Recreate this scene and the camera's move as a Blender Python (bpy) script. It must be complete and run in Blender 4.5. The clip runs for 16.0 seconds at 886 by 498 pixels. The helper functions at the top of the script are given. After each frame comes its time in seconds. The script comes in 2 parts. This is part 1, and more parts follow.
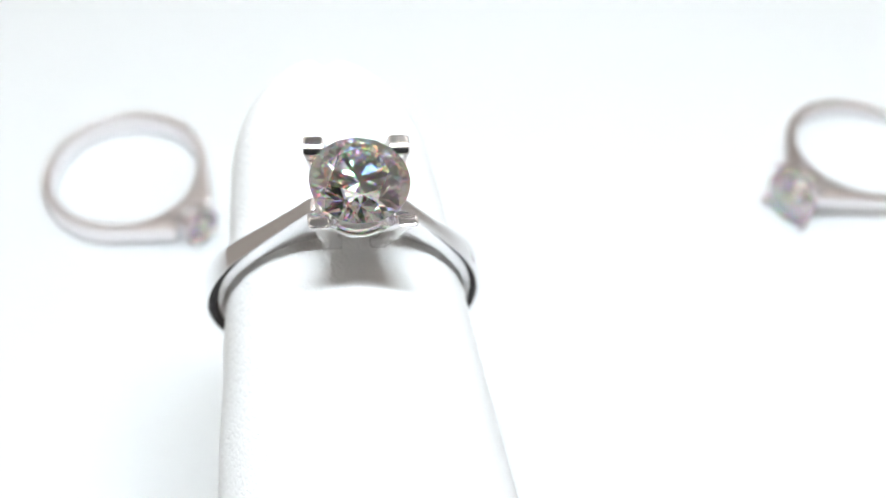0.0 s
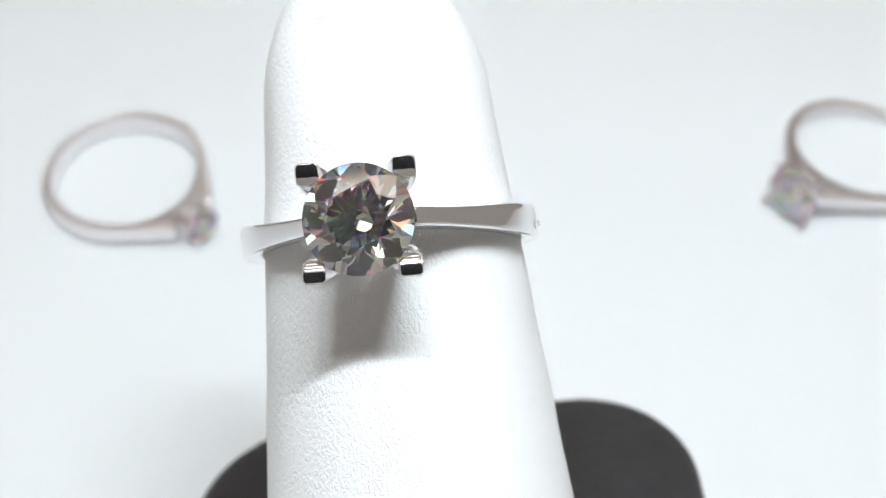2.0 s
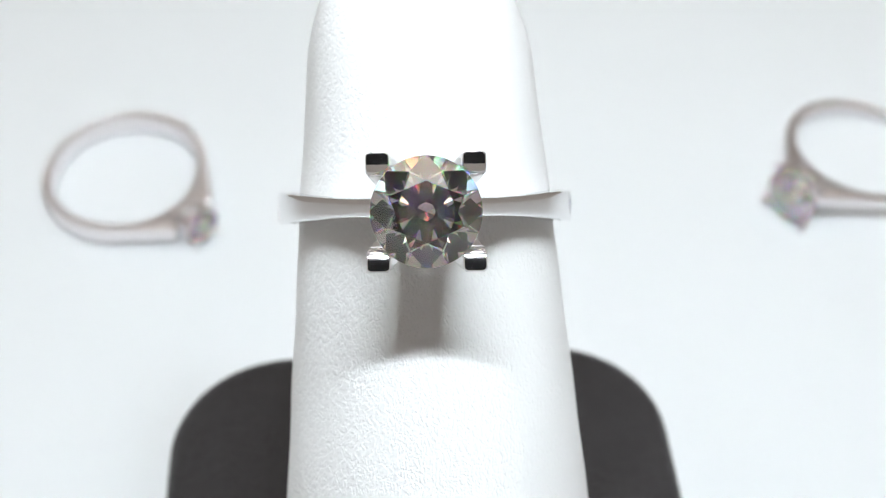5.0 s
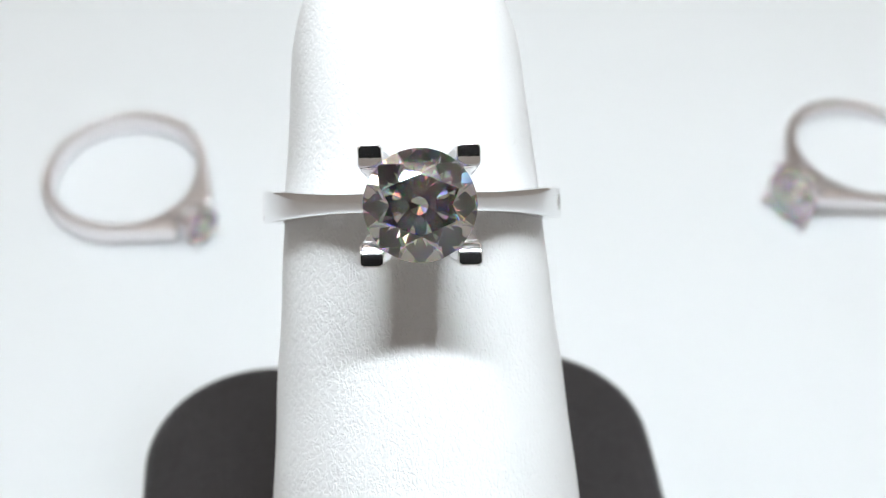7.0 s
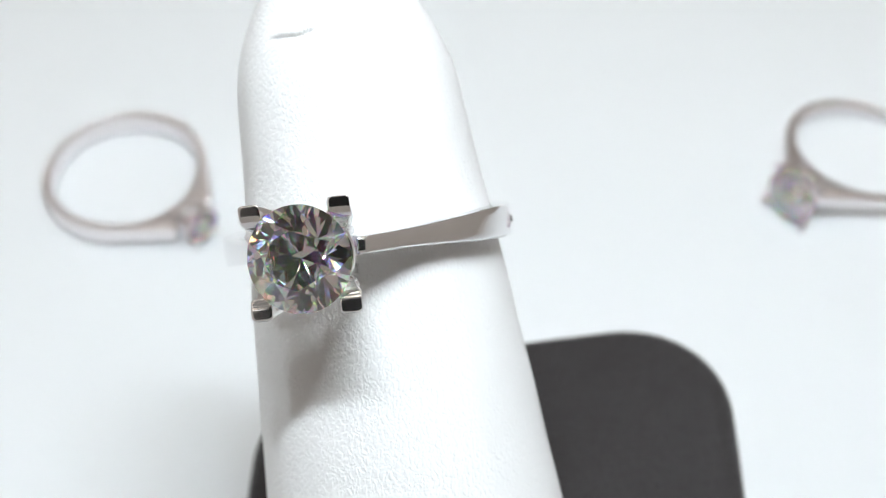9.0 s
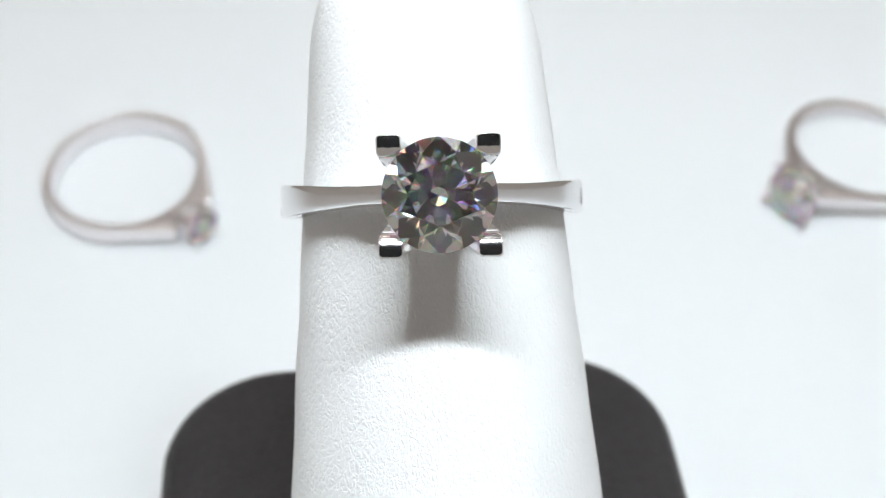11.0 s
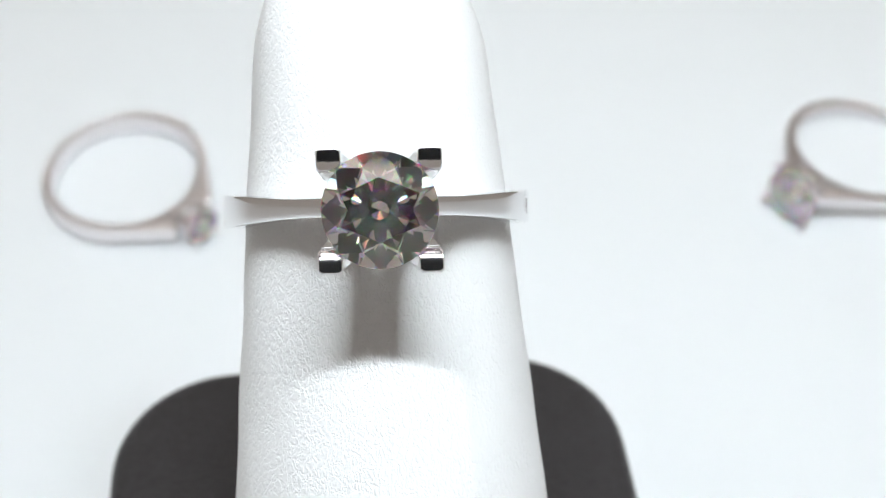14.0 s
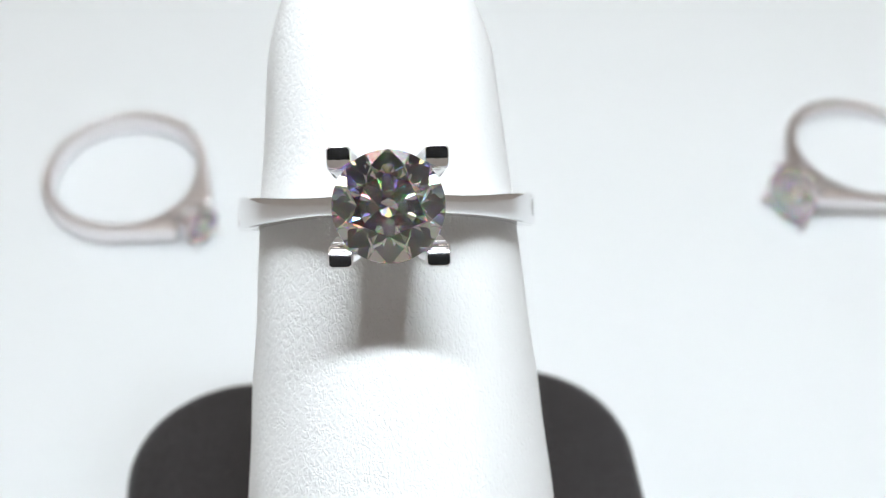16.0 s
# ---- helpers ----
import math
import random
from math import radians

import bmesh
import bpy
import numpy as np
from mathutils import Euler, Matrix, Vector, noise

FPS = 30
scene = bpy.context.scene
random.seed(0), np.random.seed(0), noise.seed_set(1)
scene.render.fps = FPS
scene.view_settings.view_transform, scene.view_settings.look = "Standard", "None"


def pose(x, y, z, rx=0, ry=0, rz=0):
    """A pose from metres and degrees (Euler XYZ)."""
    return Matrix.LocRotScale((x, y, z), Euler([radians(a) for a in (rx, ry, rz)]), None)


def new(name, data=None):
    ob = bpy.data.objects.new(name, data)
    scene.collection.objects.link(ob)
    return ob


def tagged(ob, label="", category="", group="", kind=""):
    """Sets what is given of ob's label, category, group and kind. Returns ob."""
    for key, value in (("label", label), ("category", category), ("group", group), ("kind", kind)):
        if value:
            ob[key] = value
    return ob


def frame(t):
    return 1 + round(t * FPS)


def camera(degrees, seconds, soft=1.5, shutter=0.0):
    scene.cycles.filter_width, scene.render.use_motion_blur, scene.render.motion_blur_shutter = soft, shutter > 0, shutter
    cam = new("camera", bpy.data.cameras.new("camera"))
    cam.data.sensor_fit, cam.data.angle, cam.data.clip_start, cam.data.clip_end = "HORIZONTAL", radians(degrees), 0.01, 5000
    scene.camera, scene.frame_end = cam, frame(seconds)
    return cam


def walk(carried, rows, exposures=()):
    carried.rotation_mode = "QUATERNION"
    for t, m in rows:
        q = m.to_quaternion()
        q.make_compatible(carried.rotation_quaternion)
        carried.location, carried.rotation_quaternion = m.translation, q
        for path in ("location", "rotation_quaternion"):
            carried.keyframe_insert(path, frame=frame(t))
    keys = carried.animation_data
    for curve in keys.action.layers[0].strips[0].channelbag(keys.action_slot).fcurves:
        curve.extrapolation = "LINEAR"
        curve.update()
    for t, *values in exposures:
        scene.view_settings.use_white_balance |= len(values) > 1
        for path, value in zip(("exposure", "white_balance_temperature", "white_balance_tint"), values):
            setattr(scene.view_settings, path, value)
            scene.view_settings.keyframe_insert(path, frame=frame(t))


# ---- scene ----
# ---- camera: fixed above the table, tilted 51 degrees down ----
EYE_HEIGHT = 0.1246
cam = camera(36.0, 16.0, soft=1.0)
cam.data.dof.use_dof = True
cam.data.dof.focus_distance = 0.0775
cam.data.dof.aperture_fstop = 47.0
walk(cam, [(0.0, pose(0, 0, EYE_HEIGHT, 39, 0, 0)), (16.0, pose(0, 0, EYE_HEIGHT, 39, 0, 0))],
     exposures=[(0.0, 0.27), (0.4, 0.22), (0.8, 0.07), (1.1, 0.0), (16.0, 0.0)])

scene.cycles.max_bounces, scene.cycles.glossy_bounces, scene.cycles.transmission_bounces = 24, 20, 20

# path of the ring's centre: finger axis +y, stone +z
STAND_PATH = [
    (0.0, pose(-0.00704, 0.05897, 0.04722, 9.51, 6.17, 7.26)),
    (0.5, pose(-0.00448, 0.05885, 0.04847, 17.41, 4.14, 5.59)),
    (1.0, pose(-0.00256, 0.05778, 0.05357, 28.80, 3.53, 3.13)),
    (1.5, pose(-0.00282, 0.05694, 0.05514, 32.33, -1.05, 1.82)),
    (2.0, pose(-0.00348, 0.05739, 0.05527, 35.22, -6.47, 0.93)),
    (2.5, pose(-0.00188, 0.05641, 0.05863, 39.15, -4.49, -0.02)),
    (3.0, pose(-0.00073, 0.05563, 0.06056, 39.55, -1.25, 0.62)),
    (3.5, pose(-0.00142, 0.05760, 0.05657, 40.82, -3.14, 0.28)),
    (4.0, pose(-0.00156, 0.06001, 0.05410, 40.36, -1.97, 0.44)),
    (6.5, pose(-0.00049, 0.05808, 0.05889, 42.03, 1.63, 1.73)),
    (7.0, pose(-0.00200, 0.05853, 0.05687, 39.98, 1.52, 2.72)),
    (7.5, pose(-0.00387, 0.05770, 0.05702, 40.53, -1.58, 2.87)),
    (8.0, pose(-0.00494, 0.05741, 0.05694, 43.24, -6.37, 0.78)),
    (8.5, pose(-0.00520, 0.05774, 0.05540, 43.82, -11.07, -1.63)),
    (9.0, pose(-0.00502, 0.05888, 0.05346, 44.08, -14.07, -3.82)),
    (11.3, pose(0.00008, 0.05804, 0.05859, 39.13, 3.89, 3.39)),
    (11.5, pose(0.00042, 0.05816, 0.05899, 39.29, 6.03, 4.10)),
    (12.0, pose(0.00042, 0.05712, 0.06043, 36.52, 13.91, 6.85)),
    (12.5, pose(0.00120, 0.05817, 0.05972, 34.66, 17.86, 7.34)),
    (13.0, pose(-0.00211, 0.05805, 0.05798, 35.16, 12.72, 6.95)),
    (13.5, pose(-0.00259, 0.05863, 0.05708, 36.45, 7.53, 5.01)),
    (14.0, pose(-0.00423, 0.05706, 0.05818, 40.02, 1.78, 3.10)),
    (14.5, pose(-0.00368, 0.05568, 0.06105, 42.99, 1.19, 2.74)),
    (15.0, pose(-0.00329, 0.05797, 0.05736, 39.39, 1.44, 2.20)),
    (15.5, pose(-0.00375, 0.05926, 0.05469, 37.06, 0.96, 2.52)),
    (16.0, pose(-0.00367, 0.05846, 0.05625, 38.39, 1.29, 2.53)),
]

# ---- light: a small diode lamp straight overhead, added fill panels below the room's ceiling ----
world = bpy.data.worlds.new("room_air")
scene.world = world
world.use_nodes = True
world.node_tree.nodes["Background"].inputs[0].default_value = (0.75, 0.85, 1.0, 1)
world.node_tree.nodes["Background"].inputs[1].default_value = 0.03

# five diodes in a short row
for k in range(5):
    lamp_data = bpy.data.lights.new("desk_lamp_diode", "AREA")
    lamp_data.shape, lamp_data.size, lamp_data.size_y = "RECTANGLE", 0.011, 0.006
    lamp_data.energy, lamp_data.color = 0.106, (0.905, 1.0, 1.06)
    lamp = new("desk_lamp_diode", lamp_data)
    lamp.matrix_world = pose(0.013 + (k - 2) * 0.022, 0.050, 0.235)

# added unseen fill for sparkle: a regular grid of white and warm square panels
for row in range(9):
    for column in range(7):
        panel_data = bpy.data.lights.new("added_sparkle_fill", "AREA")
        panel_data.shape, panel_data.size = "SQUARE", 0.2
        panel_data.energy = 0.325
        panel_data.color = (1.0, 0.97, 0.94) if (row + column) % 2 else (1.0, 0.87, 0.75)
        panel = new("added_sparkle_fill", panel_data)
        panel.matrix_world = pose((column - 3) * 0.45, -1.3 + row * 0.45, 1.69)

MM = 0.001


# ---- materials ----
def material(name):
    m = bpy.data.materials.new(name)
    m.use_nodes = True
    return m, m.node_tree.nodes, m.node_tree.links, m.node_tree.nodes["Principled BSDF"]


def node(nodes, kind, **values):
    n = nodes.new(kind)
    for key, value in values.items():
        n.inputs[key.replace("_", " ")].default_value = value
    return n


def object_coords(nodes, links):
    return nodes.new("ShaderNodeTexCoord").outputs["Object"]


def metal_material(name, colour, rough, scratch=0.15):
    m, nodes, links, bsdf = material(name)
    bsdf.inputs["Metallic"].default_value = 1.0
    bsdf.inputs["Base Color"].default_value = (*colour, 1)
    co = object_coords(nodes, links)
    fine = node(nodes, "ShaderNodeTexNoise", Scale=2600.0, Detail=3.0)
    wide = node(nodes, "ShaderNodeTexNoise", Scale=350.0, Detail=2.0)
    links.new(co, fine.inputs["Vector"])
    links.new(co, wide.inputs["Vector"])
    span = nodes.new("ShaderNodeMapRange")
    span.inputs["To Min"].default_value, span.inputs["To Max"].default_value = rough * 0.7, rough * 1.5
    links.new(wide.outputs["Fac"], span.inputs["Value"])
    links.new(span.outputs["Result"], bsdf.inputs["Roughness"])
    bump = node(nodes, "ShaderNodeBump", Strength=scratch, Distance=0.000004)
    links.new(fine.outputs["Fac"], bump.inputs["Height"])
    links.new(bump.outputs["Normal"], bsdf.inputs["Normal"])
    return m


def leather_material(name, colour, colour_b, rough, cell, depth, specular=0.4, pull=(1.3, 0.8, 1.3)):
    """Pebbled leatherette: cells of the given size in metres, smaller wrinkles between."""
    m, nodes, links, bsdf = material(name)
    co = object_coords(nodes, links)
    warp = node(nodes, "ShaderNodeTexNoise", Scale=0.5 / cell, Detail=3.0)
    links.new(co, warp.inputs["Vector"])
    shift = nodes.new("ShaderNodeVectorMath")
    shift.operation = "MULTIPLY_ADD"
    shift.inputs[1].default_value = (cell * 1.5,) * 3
    links.new(warp.outputs["Color"], shift.inputs[0])
    links.new(co, shift.inputs[2])
    stretch = nodes.new("ShaderNodeMapping")
    stretch.inputs["Scale"].default_value = pull
    links.new(shift.outputs["Vector"], stretch.inputs["Vector"])
    cells = nodes.new("ShaderNodeTexVoronoi")
    cells.feature = "DISTANCE_TO_EDGE"
    cells.inputs["Scale"].default_value = 1.0 / cell
    links.new(stretch.outputs["Vector"], cells.inputs["Vector"])
    crack = nodes.new("ShaderNodeMapRange")
    crack.interpolation_type = "SMOOTHERSTEP"
    crack.inputs["From Max"].default_value = 0.32
    links.new(cells.outputs["Distance"], crack.inputs["Value"])
    # curved wrinkles that run over the pebbles
    swirl = node(nodes, "ShaderNodeTexNoise", Scale=0.8 / cell, Detail=2.0, Roughness=0.6)
    links.new(stretch.outputs["Vector"], swirl.inputs["Vector"])
    centred = nodes.new("ShaderNodeMath")
    centred.operation = "SUBTRACT"
    centred.inputs[1].default_value = 0.5
    links.new(swirl.outputs["Fac"], centred.inputs[0])
    ridge = nodes.new("ShaderNodeMath")
    ridge.operation = "ABSOLUTE"
    links.new(centred.outputs["Value"], ridge.inputs[0])
    wrinkle = nodes.new("ShaderNodeMapRange")
    wrinkle.interpolation_type = "SMOOTHERSTEP"
    wrinkle.inputs["From Max"].default_value = 0.09
    wrinkle.inputs["To Max"].default_value = 0.55
    links.new(ridge.outputs["Value"], wrinkle.inputs["Value"])
    grain = node(nodes, "ShaderNodeTexNoise", Scale=3.0 / cell, Detail=4.0, Roughness=0.6)
    links.new(co, grain.inputs["Vector"])
    patch = node(nodes, "ShaderNodeTexNoise", Scale=0.12 / cell, Detail=2.0)
    links.new(co, patch.inputs["Vector"])
    fade = nodes.new("ShaderNodeMapRange")
    fade.inputs["From Min"].default_value, fade.inputs["From Max"].default_value = 0.35, 0.65
    fade.inputs["To Min"].default_value, fade.inputs["To Max"].default_value = 0.25, 0.85
    links.new(patch.outputs["Fac"], fade.inputs["Value"])
    scaled = nodes.new("ShaderNodeMath")
    scaled.operation = "MULTIPLY"
    links.new(crack.outputs["Result"], scaled.inputs[0])
    links.new(fade.outputs["Result"], scaled.inputs[1])
    creased = nodes.new("ShaderNodeMath")
    creased.operation = "ADD"
    links.new(scaled.outputs["Value"], creased.inputs[0])
    links.new(wrinkle.outputs["Result"], creased.inputs[1])
    total = nodes.new("ShaderNodeMath")
    total.operation = "MULTIPLY_ADD"
    total.inputs[1].default_value = 0.35
    links.new(grain.outputs["Fac"], total.inputs[0])
    links.new(creased.outputs["Value"], total.inputs[2])
    bump = node(nodes, "ShaderNodeBump", Strength=1.0, Distance=depth)
    links.new(total.outputs["Value"], bump.inputs["Height"])
    links.new(bump.outputs["Normal"], bsdf.inputs["Normal"])
    mix = nodes.new("ShaderNodeMix")
    mix.data_type = "RGBA"
    mix.inputs["A"].default_value, mix.inputs["B"].default_value = (*colour, 1), (*colour_b, 1)
    links.new(patch.outputs["Fac"], mix.inputs["Factor"])
    links.new(mix.outputs["Result"], bsdf.inputs["Base Color"])
    bsdf.inputs["Roughness"].default_value = rough
    bsdf.inputs["Specular IOR Level"].default_value = specular
    return m


def paper_material(name, colour, rough):
    m, nodes, links, bsdf = material(name)
    co = object_coords(nodes, links)
    fibre = node(nodes, "ShaderNodeTexNoise", Scale=1500.0, Detail=5.0, Roughness=0.65)
    wide = node(nodes, "ShaderNodeTexNoise", Scale=18.0, Detail=2.0)
    links.new(co, fibre.inputs["Vector"])
    links.new(co, wide.inputs["Vector"])
    mix = nodes.new("ShaderNodeMix")
    mix.data_type = "RGBA"
    mix.inputs["A"].default_value = (*[c * 0.97 for c in colour], 1)
    mix.inputs["B"].default_value = (*[min(1, c * 1.03) for c in colour], 1)
    links.new(wide.outputs["Fac"], mix.inputs["Factor"])
    links.new(mix.outputs["Result"], bsdf.inputs["Base Color"])
    bump = node(nodes, "ShaderNodeBump", Strength=0.15, Distance=0.00002)
    links.new(fibre.outputs["Fac"], bump.inputs["Height"])
    links.new(bump.outputs["Normal"], bsdf.inputs["Normal"])
    bsdf.inputs["Roughness"].default_value = rough
    bsdf.inputs["Specular IOR Level"].default_value = 0.25
    return m


def diamond_material(name, bands):
    """Clear stone: bands of colour, each bent by its own index, that add up to white."""
    m = bpy.data.materials.new(name)
    m.use_nodes = True
    nodes, links = m.node_tree.nodes, m.node_tree.links
    nodes.clear()
    out = nodes.new("ShaderNodeOutputMaterial")
    total = None
    for colour, ior in bands:
        glass = nodes.new("ShaderNodeBsdfGlass")
        glass.inputs["Color"].default_value = (*colour, 1)
        glass.inputs["Roughness"].default_value = 0.0
        glass.inputs["IOR"].default_value = ior
        if total is None:
            total = glass
        else:
            add = nodes.new("ShaderNodeAddShader")
            links.new(total.outputs[0], add.inputs[0])
            links.new(glass.outputs[0], add.inputs[1])
            total = add
    links.new(total.outputs[0], out.inputs["Surface"])
    return m


WHITE_GOLD = metal_material("polished_white_gold", (0.88, 0.88, 0.89), 0.1)
PLATED = metal_material("rhodium_plated_gold", (0.84, 0.81, 0.82), 0.3)
DULL_GOLD = metal_material("worn_white_gold", (0.82, 0.79, 0.80), 0.2)
WHITE_LEATHER = leather_material("white_leatherette", (0.80, 0.795, 0.79), (0.83, 0.83, 0.83), 0.48, 0.00048, 0.000042, pull=(1.35, 0.75, 1.35))
BLACK_LEATHER = leather_material("black_leatherette", (0.022, 0.020, 0.021), (0.03, 0.027, 0.028), 0.42, 0.0005, 0.0001, pull=(0.6, 1.3, 1.3))
TABLE_PAINT = paper_material("white_matt_sheet", (0.74, 0.755, 0.77), 0.6)
WALL_PAINT = paper_material("white_wall_paint", (0.85, 0.84, 0.83), 0.8)
CEILING_PAINT = paper_material("grey_ceiling_paint", (0.30, 0.30, 0.30), 0.8)
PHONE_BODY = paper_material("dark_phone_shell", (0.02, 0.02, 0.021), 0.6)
# light is split into its colours where it enters and leaves by the crown; the pavilion only throws it back
DIAMOND_CROWN = diamond_material("diamond_crown", (((0.62, 0.19, 0.19), 2.387), ((0.19, 0.62, 0.19), 2.42), ((0.19, 0.19, 0.62), 2.456)))
DIAMOND_PAVILION = diamond_material("diamond_pavilion", (((1, 1, 1), 2.42),))


# ---- building helpers ----
def part(name, bm, mat, parent, label="", smooth=False):
    mesh = bpy.data.meshes.new(name)
    bm.normal_update()
    bm.to_mesh(mesh)
    bm.free()
    mesh.materials.append(mat)
    if smooth:
        for p in mesh.polygons:
            p.use_smooth = True
    ob = new(name, mesh)
    ob.parent = parent
    if label:
        tagged(ob, label)
    return ob


def box_bm(x0, y0, z0, x1, y1, z1, bevel=0.0):
    bm = bmesh.new()
    bmesh.ops.create_cube(bm, size=1.0)
    for v in bm.verts:
        v.co = Vector((x0 if v.co.x < 0 else x1, y0 if v.co.y < 0 else y1, z0 if v.co.z < 0 else z1))
    if bevel:
        bmesh.ops.bevel(bm, geom=bm.edges[:], offset=bevel, segments=3, affect="EDGES", profile=0.5)
    return bm


def skin(bm, loops, closed_u=True, closed_v=False, caps=False):
    """Quads between loops of equal length."""
    rows = [[bm.verts.new(p) for p in loop] for loop in loops]
    pairs = list(zip(rows, rows[1:] + rows[:1])) if closed_v else list(zip(rows, rows[1:]))
    for a, b in pairs:
        n = len(a)
        for i in range(n if closed_u else n - 1):
            j = (i + 1) % n
            bm.faces.new((a[i], a[j], b[j], b[i]))
    if caps:
        bm.faces.new(list(reversed(rows[0])))
        bm.faces.new(rows[-1])
    bmesh.ops.recalc_face_normals(bm, faces=bm.faces[:])
    return bm


def smoothstep(a, b, x):
    u = min(1.0, max(0.0, (x - a) / (b - a)))
    return u * u * (3 - 2 * u)


# ---- the room: table top, floor, walls, ceiling ----
def slab(name, label, mat, *corners):
    bm = box_bm(*corners)
    return tagged(part(name, bm, mat, None), label, kind="structure")


table = slab("table_top", "white matt table top under the rings", TABLE_PAINT, -0.6, -0.3, -0.025, 0.6, 0.175, 0.0)
for leg_x in (-0.57, 0.53):
    for leg_y in (-0.28, 0.115):
        part("leg", box_bm(leg_x, leg_y, -0.75, leg_x + 0.04, leg_y + 0.04, -0.025, 0.003), TABLE_PAINT, table)
slab("floor", "white floor of a room", WALL_PAINT, -1.6, -1.6, -0.85, 1.6, 2.7, -0.75)
slab("ceiling", "grey painted ceiling of a room", CEILING_PAINT, -1.6, -1.6, 1.7, 1.6, 2.7, 1.8)
slab("wall_north", "plain white painted wall", WALL_PAINT, -1.6, 2.7, -0.85, 1.6, 2.8, 1.8)
slab("wall_south", "plain white painted wall", WALL_PAINT, -1.7, -1.7, -0.85, 1.7, -1.6, 1.8)
slab("wall_east", "plain white painted wall", WALL_PAINT, 1.6, -1.6, -0.85, 1.7, 2.8, 1.8)
slab("wall_west", "plain white painted wall", WALL_PAINT, -1.7, -1.6, -0.85, -1.6, 2.8, 1.8)


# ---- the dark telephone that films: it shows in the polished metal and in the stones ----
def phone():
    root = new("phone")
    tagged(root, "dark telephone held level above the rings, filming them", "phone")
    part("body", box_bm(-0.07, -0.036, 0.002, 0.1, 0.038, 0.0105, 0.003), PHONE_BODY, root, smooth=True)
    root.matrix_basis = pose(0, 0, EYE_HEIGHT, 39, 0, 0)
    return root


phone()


# ---- the ring stand: black base, slanted white finger ----
FOOT_EDGE = Vector((-1.07, -13.64, -37.11)) * MM      # middle of the base's far edge
BASE_SLOPE, BASE_TURN = radians(-47.2), 0.046
BASE_HALF, BASE_DEPTH, BASE_CORNER, BASE_THICK = 21.7 * MM, 64 * MM, 9.9 * MM, 8 * MM


def base_point(u, v, w):
    """u across, v towards the far edge, w above the top face."""
    c, s = math.cos(BASE_TURN), math.sin(BASE_TURN)
    u, v = u * c - v * s, u * s + v * c
    return FOOT_EDGE + Vector((u, v * math.cos(BASE_SLOPE) - w * math.sin(BASE_SLOPE),
                               v * math.sin(BASE_SLOPE) + w * math.cos(BASE_SLOPE)))


def base_loop(inset, w):
    inset -= 0.6 * MM
    r, pts = max(BASE_CORNER - inset, 0.4 * MM), []
    hw, v0, v1 = BASE_HALF - inset, -BASE_DEPTH + inset, -inset
    for cx, cy, a0 in ((hw - r, v1 - r, 0), (-hw + r, v1 - r, 90), (-hw + r, v0 + r, 180), (hw - r, v0 + r, 270)):
        for i in range(13):
            a = radians(a0 + i * 7.5)
            pts.append(base_point(cx + r * math.cos(a), cy + r * math.sin(a), w))
    return pts


def finger_radius(y):
    """Radius in mm along the finger's axis."""
    r = 8.39 - 0.099 * y if y > 0 else 8.39 - 0.090 * y
    if y > 9.5:
        u = (y - 9.5) / 9.8
        r *= math.sqrt(max(0.0, 1 - min(1.0, u) ** 2))
    return r


def ring_stand():
    root = new("ring_stand")
    tagged(root, "white leatherette finger ring stand on a black padded base", "ring stand")
    bm = bmesh.new()
    loops = [base_loop(1.2 * MM, -BASE_THICK), base_loop(0.2 * MM, -BASE_THICK + 0.5 * MM), base_loop(0, -BASE_THICK + 1.4 * MM), base_loop(0, -1.6 * MM)]
    loops += [base_loop(1.6 * MM * (1 - math.cos(a)), -1.6 * MM + 1.6 * MM * math.sin(a)) for a in (0.3, 0.6, 0.9, 1.2, 1.5708)]
    loops += [base_loop(6 * MM, 0.15 * MM), base_loop(9 * MM, 0.2 * MM)]
    part("base", skin(bm, loops, caps=True), BLACK_LEATHER, root, "black grained leatherette base with rounded corners", smooth=True)
    bm = bmesh.new()
    loops, sides = [], 192
    ys = [-52 + 42 * i / 60 for i in range(60)] + [-10 + 19.5 * i / 60 for i in range(60)]
    ys += [9.5 + 9.8 * math.sin(radians(90 * i / 110)) for i in range(110)]
    for y in ys:
        r, pts = finger_radius(y), []
        for k in range(sides):
            a = 2 * math.pi * k / sides
            x, z = r * math.sin(a), r * math.cos(a)
            p = Vector((x, y, z))
            # soft lumps of the padding
            p += Vector((x, 0, z)).normalized() * 0.10 * noise.noise(Vector((x, y, z)) * 0.22) if r > 0.1 else Vector()
            # the seam that dents the tip, and a fold in front of it
            tip = smoothstep(13, 18, y)
            p.y -= tip * 0.9 * math.exp(-(x / 0.7) ** 2)
            if z > 0:
                fold = math.exp(-((y - 13.35 - 0.08 * math.sin(x * 2.1) - 0.08 * x) / 0.16) ** 2) * smoothstep(2.0, 0.9, abs(x + 1.3))
                p -= Vector((x, 0, z)).normalized() * 0.45 * fold
            # the finger leans a little against the ring
            p += Vector((0.045 - 0.027 * y, 0, -0.52 + 0.036 * y))
            pts.append(p * MM)
        loops.append(pts)
    bm = skin(bm, loops, caps=True)
    part("finger", bm, WHITE_LEATHER, root, "tapered white grained leatherette finger with a folded tip", smooth=True)
    return root


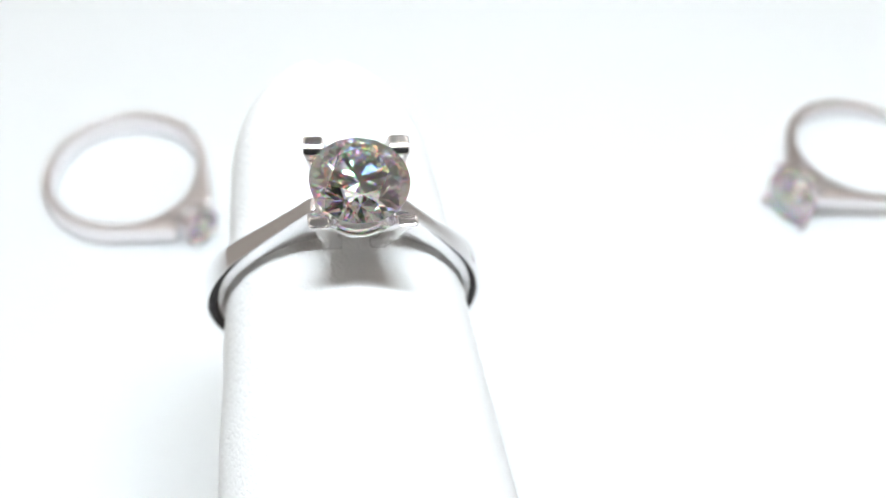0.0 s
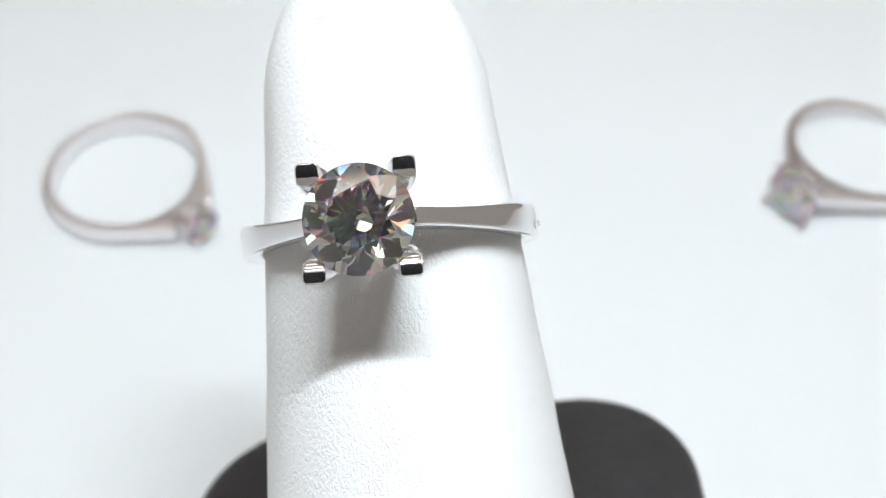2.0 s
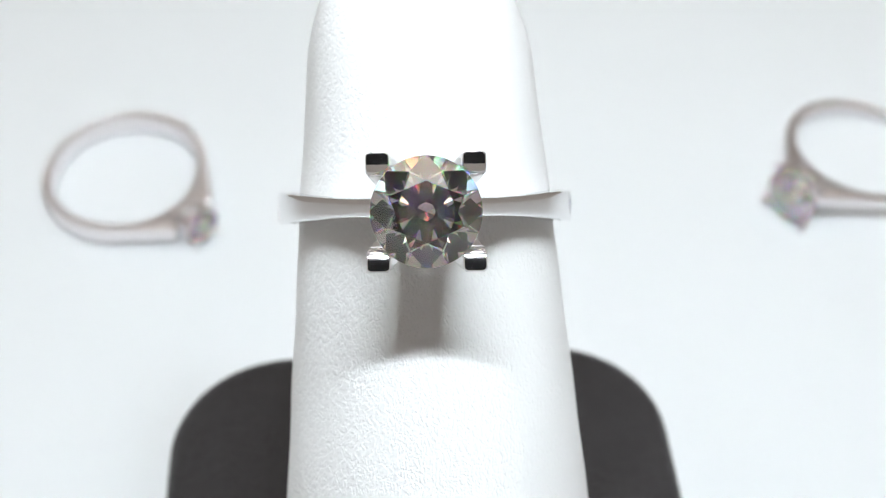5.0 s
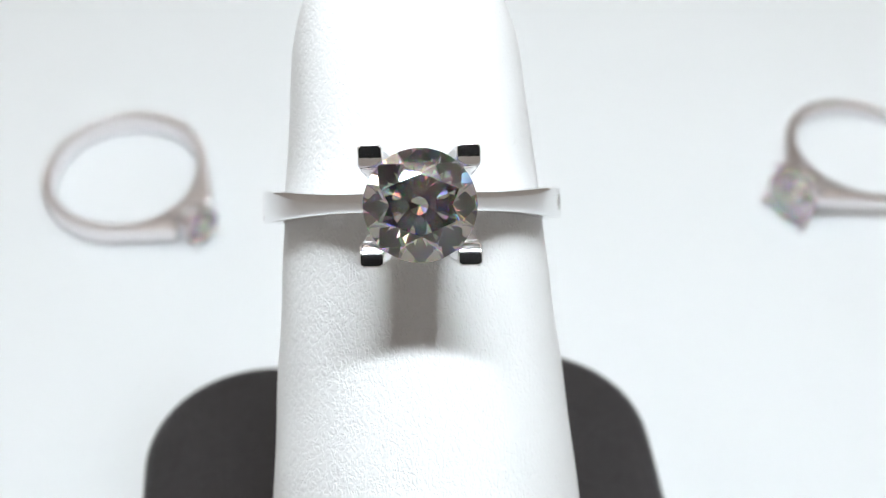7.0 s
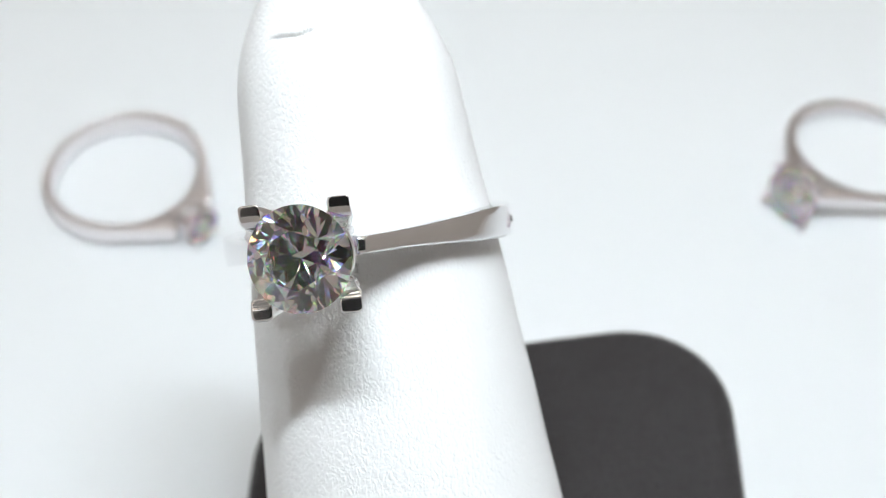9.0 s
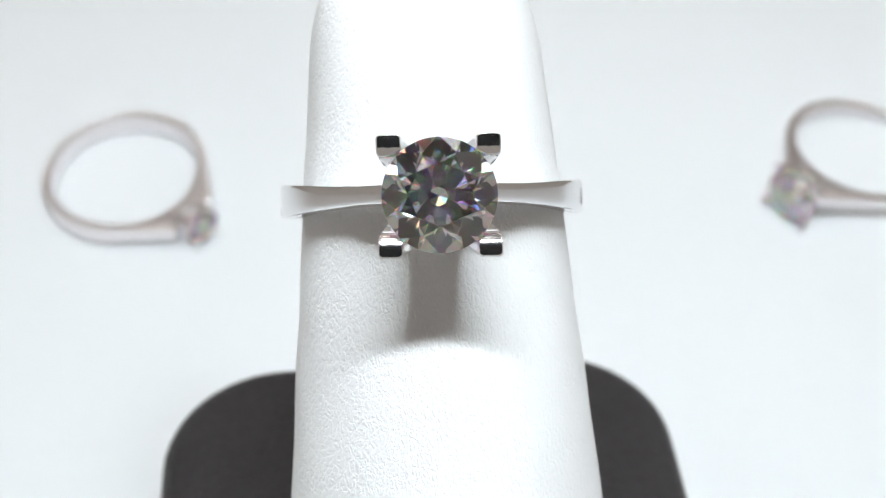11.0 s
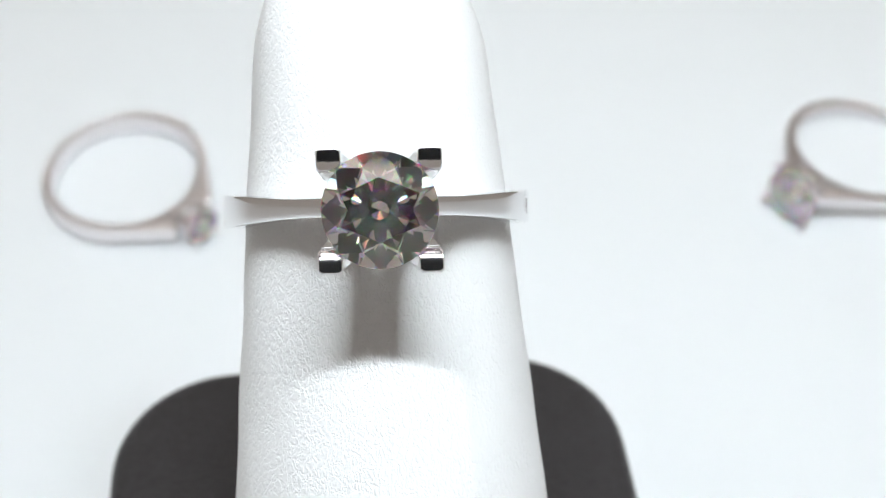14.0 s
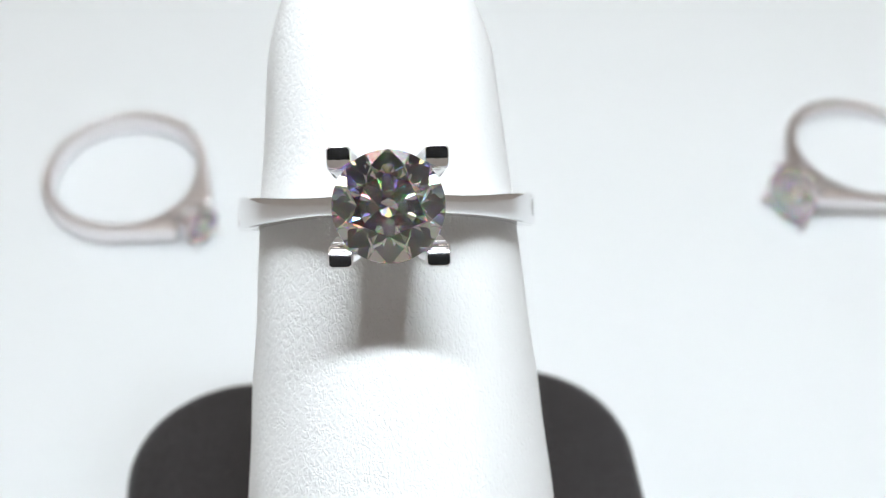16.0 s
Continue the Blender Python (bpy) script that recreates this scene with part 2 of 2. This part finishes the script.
# ---- rings ----
def brilliant(radius, girdle):
    """A round brilliant, cut facet by facet: table up along z, girdle at height girdle (mm)."""
    bm = bmesh.new()
    bmesh.ops.create_cube(bm, size=8 * radius)
    crown, pav, halves = radians(34.5), radians(40.8), 0.02 * radius
    top = 0.31 * radius + halves
    rt = radius - (top - halves) / math.tan(crown)

    def cut(azimuth, slope, reach, height, up=1):
        n = Vector((math.sin(slope) * math.cos(azimuth), math.sin(slope) * math.sin(azimuth), up * math.cos(slope)))
        c = Vector((reach * math.cos(azimuth), reach * math.sin(azimuth), up * height))
        bmesh.ops.bisect_plane(bm, geom=bm.verts[:] + bm.edges[:] + bm.faces[:], plane_co=c, plane_no=n, clear_outer=True, dist=1e-6)
        edges = [e for e in bm.edges if e.is_boundary]
        if edges:
            bmesh.ops.edgeloop_fill(bm, edges=edges)

    for k in range(32):
        cut(2 * math.pi * (k + 0.5) / 32, math.pi / 2, radius, 0)
    cut(0, 0, 0, top)
    for k in range(8):
        a = math.pi / 4 * k
        cut(a, crown, radius, halves)
        cut(a + math.pi / 8, radians(21), rt * math.cos(math.pi / 8), top)
        cut(a, pav, radius, halves, -1)
    for k in range(16):
        a = math.pi / 8 * (k + 0.5)
        cut(a, radians(40.6), radius * 0.987, halves)
        cut(a, radians(42.0), radius * 0.988, halves, -1)
    bmesh.ops.translate(bm, verts=bm.verts[:], vec=(0, 0, girdle))
    bmesh.ops.scale(bm, verts=bm.verts[:], vec=(MM, MM, MM))
    bmesh.ops.recalc_face_normals(bm, faces=bm.faces[:])
    return bm


def band_bm(inner, outer, width, top_outer, top_width, shoulder=50, steps=240):
    """A finger ring's hoop round the y axis; it narrows and rises towards the head at +z."""
    bm, loops = bmesh.new(), []
    for k in range(steps):
        a = 2 * math.pi * k / steps
        off = abs((math.degrees(a) + 180) % 360 - 180)
        back = smoothstep(110, 180, off)
        # straight shoulders: the outer face leaves the hoop on a tangent and runs up to the head
        rise = outer / math.cos(radians(max(0.0, shoulder - off)))
        ro = min(rise, top_outer + 1.8) * (1 - smoothstep(12, 8, off)) + top_outer * smoothstep(12, 8, off) - 0.15 * back
        h = 0.5 * (width + (top_width - width) * smoothstep(85, 18, off)) - 0.12 * back
        e = min(0.11, 0.2 * h)
        dome = 0.045
        profile = [(-h + e, inner), (-h, inner + e), (-h, ro - dome - e), (-h + 0.4 * e, ro - dome - 0.3 * e), (-h + 1.3 * e, ro - dome * 0.75),
                   (-0.5 * h, ro - 0.01), (0, ro), (0.5 * h, ro - 0.01), (h - 1.3 * e, ro - dome * 0.75), (h - 0.4 * e, ro - dome - 0.3 * e),
                   (h, ro - dome - e), (h, inner + e), (h - e, inner), (0, inner - 0.04)]
        loops.append([Vector((r * math.sin(a), y, r * math.cos(a))) * MM for y, r in profile])
    return skin(bm, loops, closed_v=True)


def prong_bm(foot, top, foot_half, top_half):
    """A square claw from foot to top, slightly bowed, with rounded edges and a nearly flat end."""
    bm, loops = bmesh.new(), []
    foot, top = Vector(foot), Vector(top)
    outline = []
    for k in range(24):
        a = 2 * math.pi * (k + 0.5) / 24
        c, s = math.cos(a), math.sin(a)
        q = (abs(c) ** 9 + abs(s) ** 9) ** (-1 / 9)
        outline.append(Vector((c * q, s * q, 0)))
    side = 1 if foot.y < top.y else -1

    def sunk(p, share=1.0):
        """The tip rounds off towards the stone."""
        return Vector((0, 0, -0.5 * top_half * share * max(0.0, (0.15 - side * p.y) / 1.15) ** 1.7))

    inward = Vector((foot.x - top.x, foot.y - top.y, 0)).normalized()
    for i in range(15):
        u = i / 14
        c = foot.lerp(top, u)
        # fuller towards the stone just below the tip, where the seat is cut
        swell = smoothstep(0.35, 0.72, u) * smoothstep(1.0, 0.78, u)
        c += inward * 0.22 * swell
        h = foot_half + (top_half - foot_half) * u + 0.13 * top_half * swell
        loops.append([c + p * h + sunk(p, smoothstep(0.7, 1.0, u)) for p in outline])
    # the tip: a small rounded edge round a flat end
    edge = 0.17 * top_half
    for i in range(1, 6):
        a = radians(18 * i)
        q = 1 - 0.17 * (1 - math.cos(a))
        loops.append([top + p * top_half * q + Vector((0, 0, edge * math.sin(a))) + sunk(p * q) for p in outline])
    for q in (0.72, 0.6, 0.45, 0.3, 0.15):
        loops.append([top + p * top_half * q + Vector((0, 0, edge)) + sunk(p * q) for p in outline])
    bm = skin(bm, loops, caps=True)
    for v in bm.verts:
        v.co *= MM
    return bm


def torus_bm(radius, tube, y, z, steps=48, sides=10):
    bm, loops = bmesh.new(), []
    for k in range(steps):
        a = 2 * math.pi * k / steps
        loops.append([Vector(((radius + tube * math.cos(b)) * math.cos(a), y + (radius + tube * math.cos(b)) * math.sin(a), z + tube * math.sin(b))) * MM
                      for b in [2 * math.pi * j / sides for j in range(sides)]])
    return skin(bm, loops, closed_v=True)


def solitaire(label, metal, inner, outer, width, top_outer, top_width, stone, girdle, claw, claw_top, claw_half, foot, foot_half, shift=0.0, accent=False):
    root = new("diamond_ring")
    tagged(root, label, "ring", group="solitaire rings")
    band = part("band", band_bm(inner, outer, width, top_outer, top_width), metal, root, "polished white gold band with tapered shoulders", smooth=True)
    low = top_outer + 0.42 * (girdle - top_outer)
    u = (low - top_outer + 0.5) / (claw_top - top_outer + 0.5)
    setting = part("setting", torus_bm((foot + (claw - foot) * u) * 1.12, 0.28, shift, low), metal, root, "open gallery rail under the stone", smooth=True)
    for sx in (-1, 1):
        for sy in (-1, 1):
            bm = prong_bm((sx * foot, sy * foot + shift, top_outer - 0.5), (sx * claw, sy * claw + shift, claw_top), foot_half, claw_half)
            part("prong", bm, metal, setting, smooth=True)
    bm = brilliant(stone, girdle)
    for v in bm.verts:
        v.co.y += shift * MM
    gem = part("diamond", bm, DIAMOND_CROWN, root, "clear round brilliant-cut diamond")
    gem.data.materials.append(DIAMOND_PAVILION)
    for face in gem.data.polygons:
        face.material_index = 0 if face.normal.z > 0.05 else 1
    if accent:
        bm = brilliant(0.28, 0.0)
        bmesh.ops.transform(bm, verts=bm.verts[:], matrix=pose(outer * MM - 0.00002, 0, -0.0006, 0, 90, 0))
        part("accent_stone", bm, DIAMOND_PAVILION, band, "tiny flush-set stone in the band's side")
    return root


stand = ring_stand()
show_ring = solitaire("polished white gold solitaire ring on the white finger", WHITE_GOLD, 8.42, 9.75, 2.08, 10.2, 1.1,
                      3.15, 14.7, 2.72, 14.56, 0.68, 1.45, 0.56, shift=-0.23, accent=True)

# a lying ring: its axis upright, its head along x
LYING = Matrix(((0, 0, 1, 0), (1, 0, 0, 0), (0, 1, 0, 0), (0, 0, 0, 1)))


def lay(ring, x, y, z, heading, tilt):
    ring.matrix_basis = Matrix.Translation((x, y, z)) @ Matrix.Rotation(radians(heading), 4, "Z") @ Matrix.Rotation(radians(-tilt), 4, "Y") @ LYING


left_ring = solitaire("thin white gold diamond ring lying flat on the table", PLATED, 8.8, 9.85, 2.8, 10.2, 1.8,
                      2.25, 13.4, 1.8, 13.9, 0.32, 0.8, 0.28)
lay(left_ring, -0.03835, 0.1109, 0.00172, -39.5, 2.0)
right_ring = solitaire("white gold diamond ring with a square head on the table", DULL_GOLD, 8.0, 9.2, 1.6, 9.9, 1.9,
                       3.25, 13.2, 2.85, 13.9, 0.5, 1.6, 0.42)
lay(right_ring, 0.0511, 0.1147, 0.0018, 220.5, 6.5)


def motions():
    walk(stand, STAND_PATH)
    walk(show_ring, STAND_PATH)


motions()
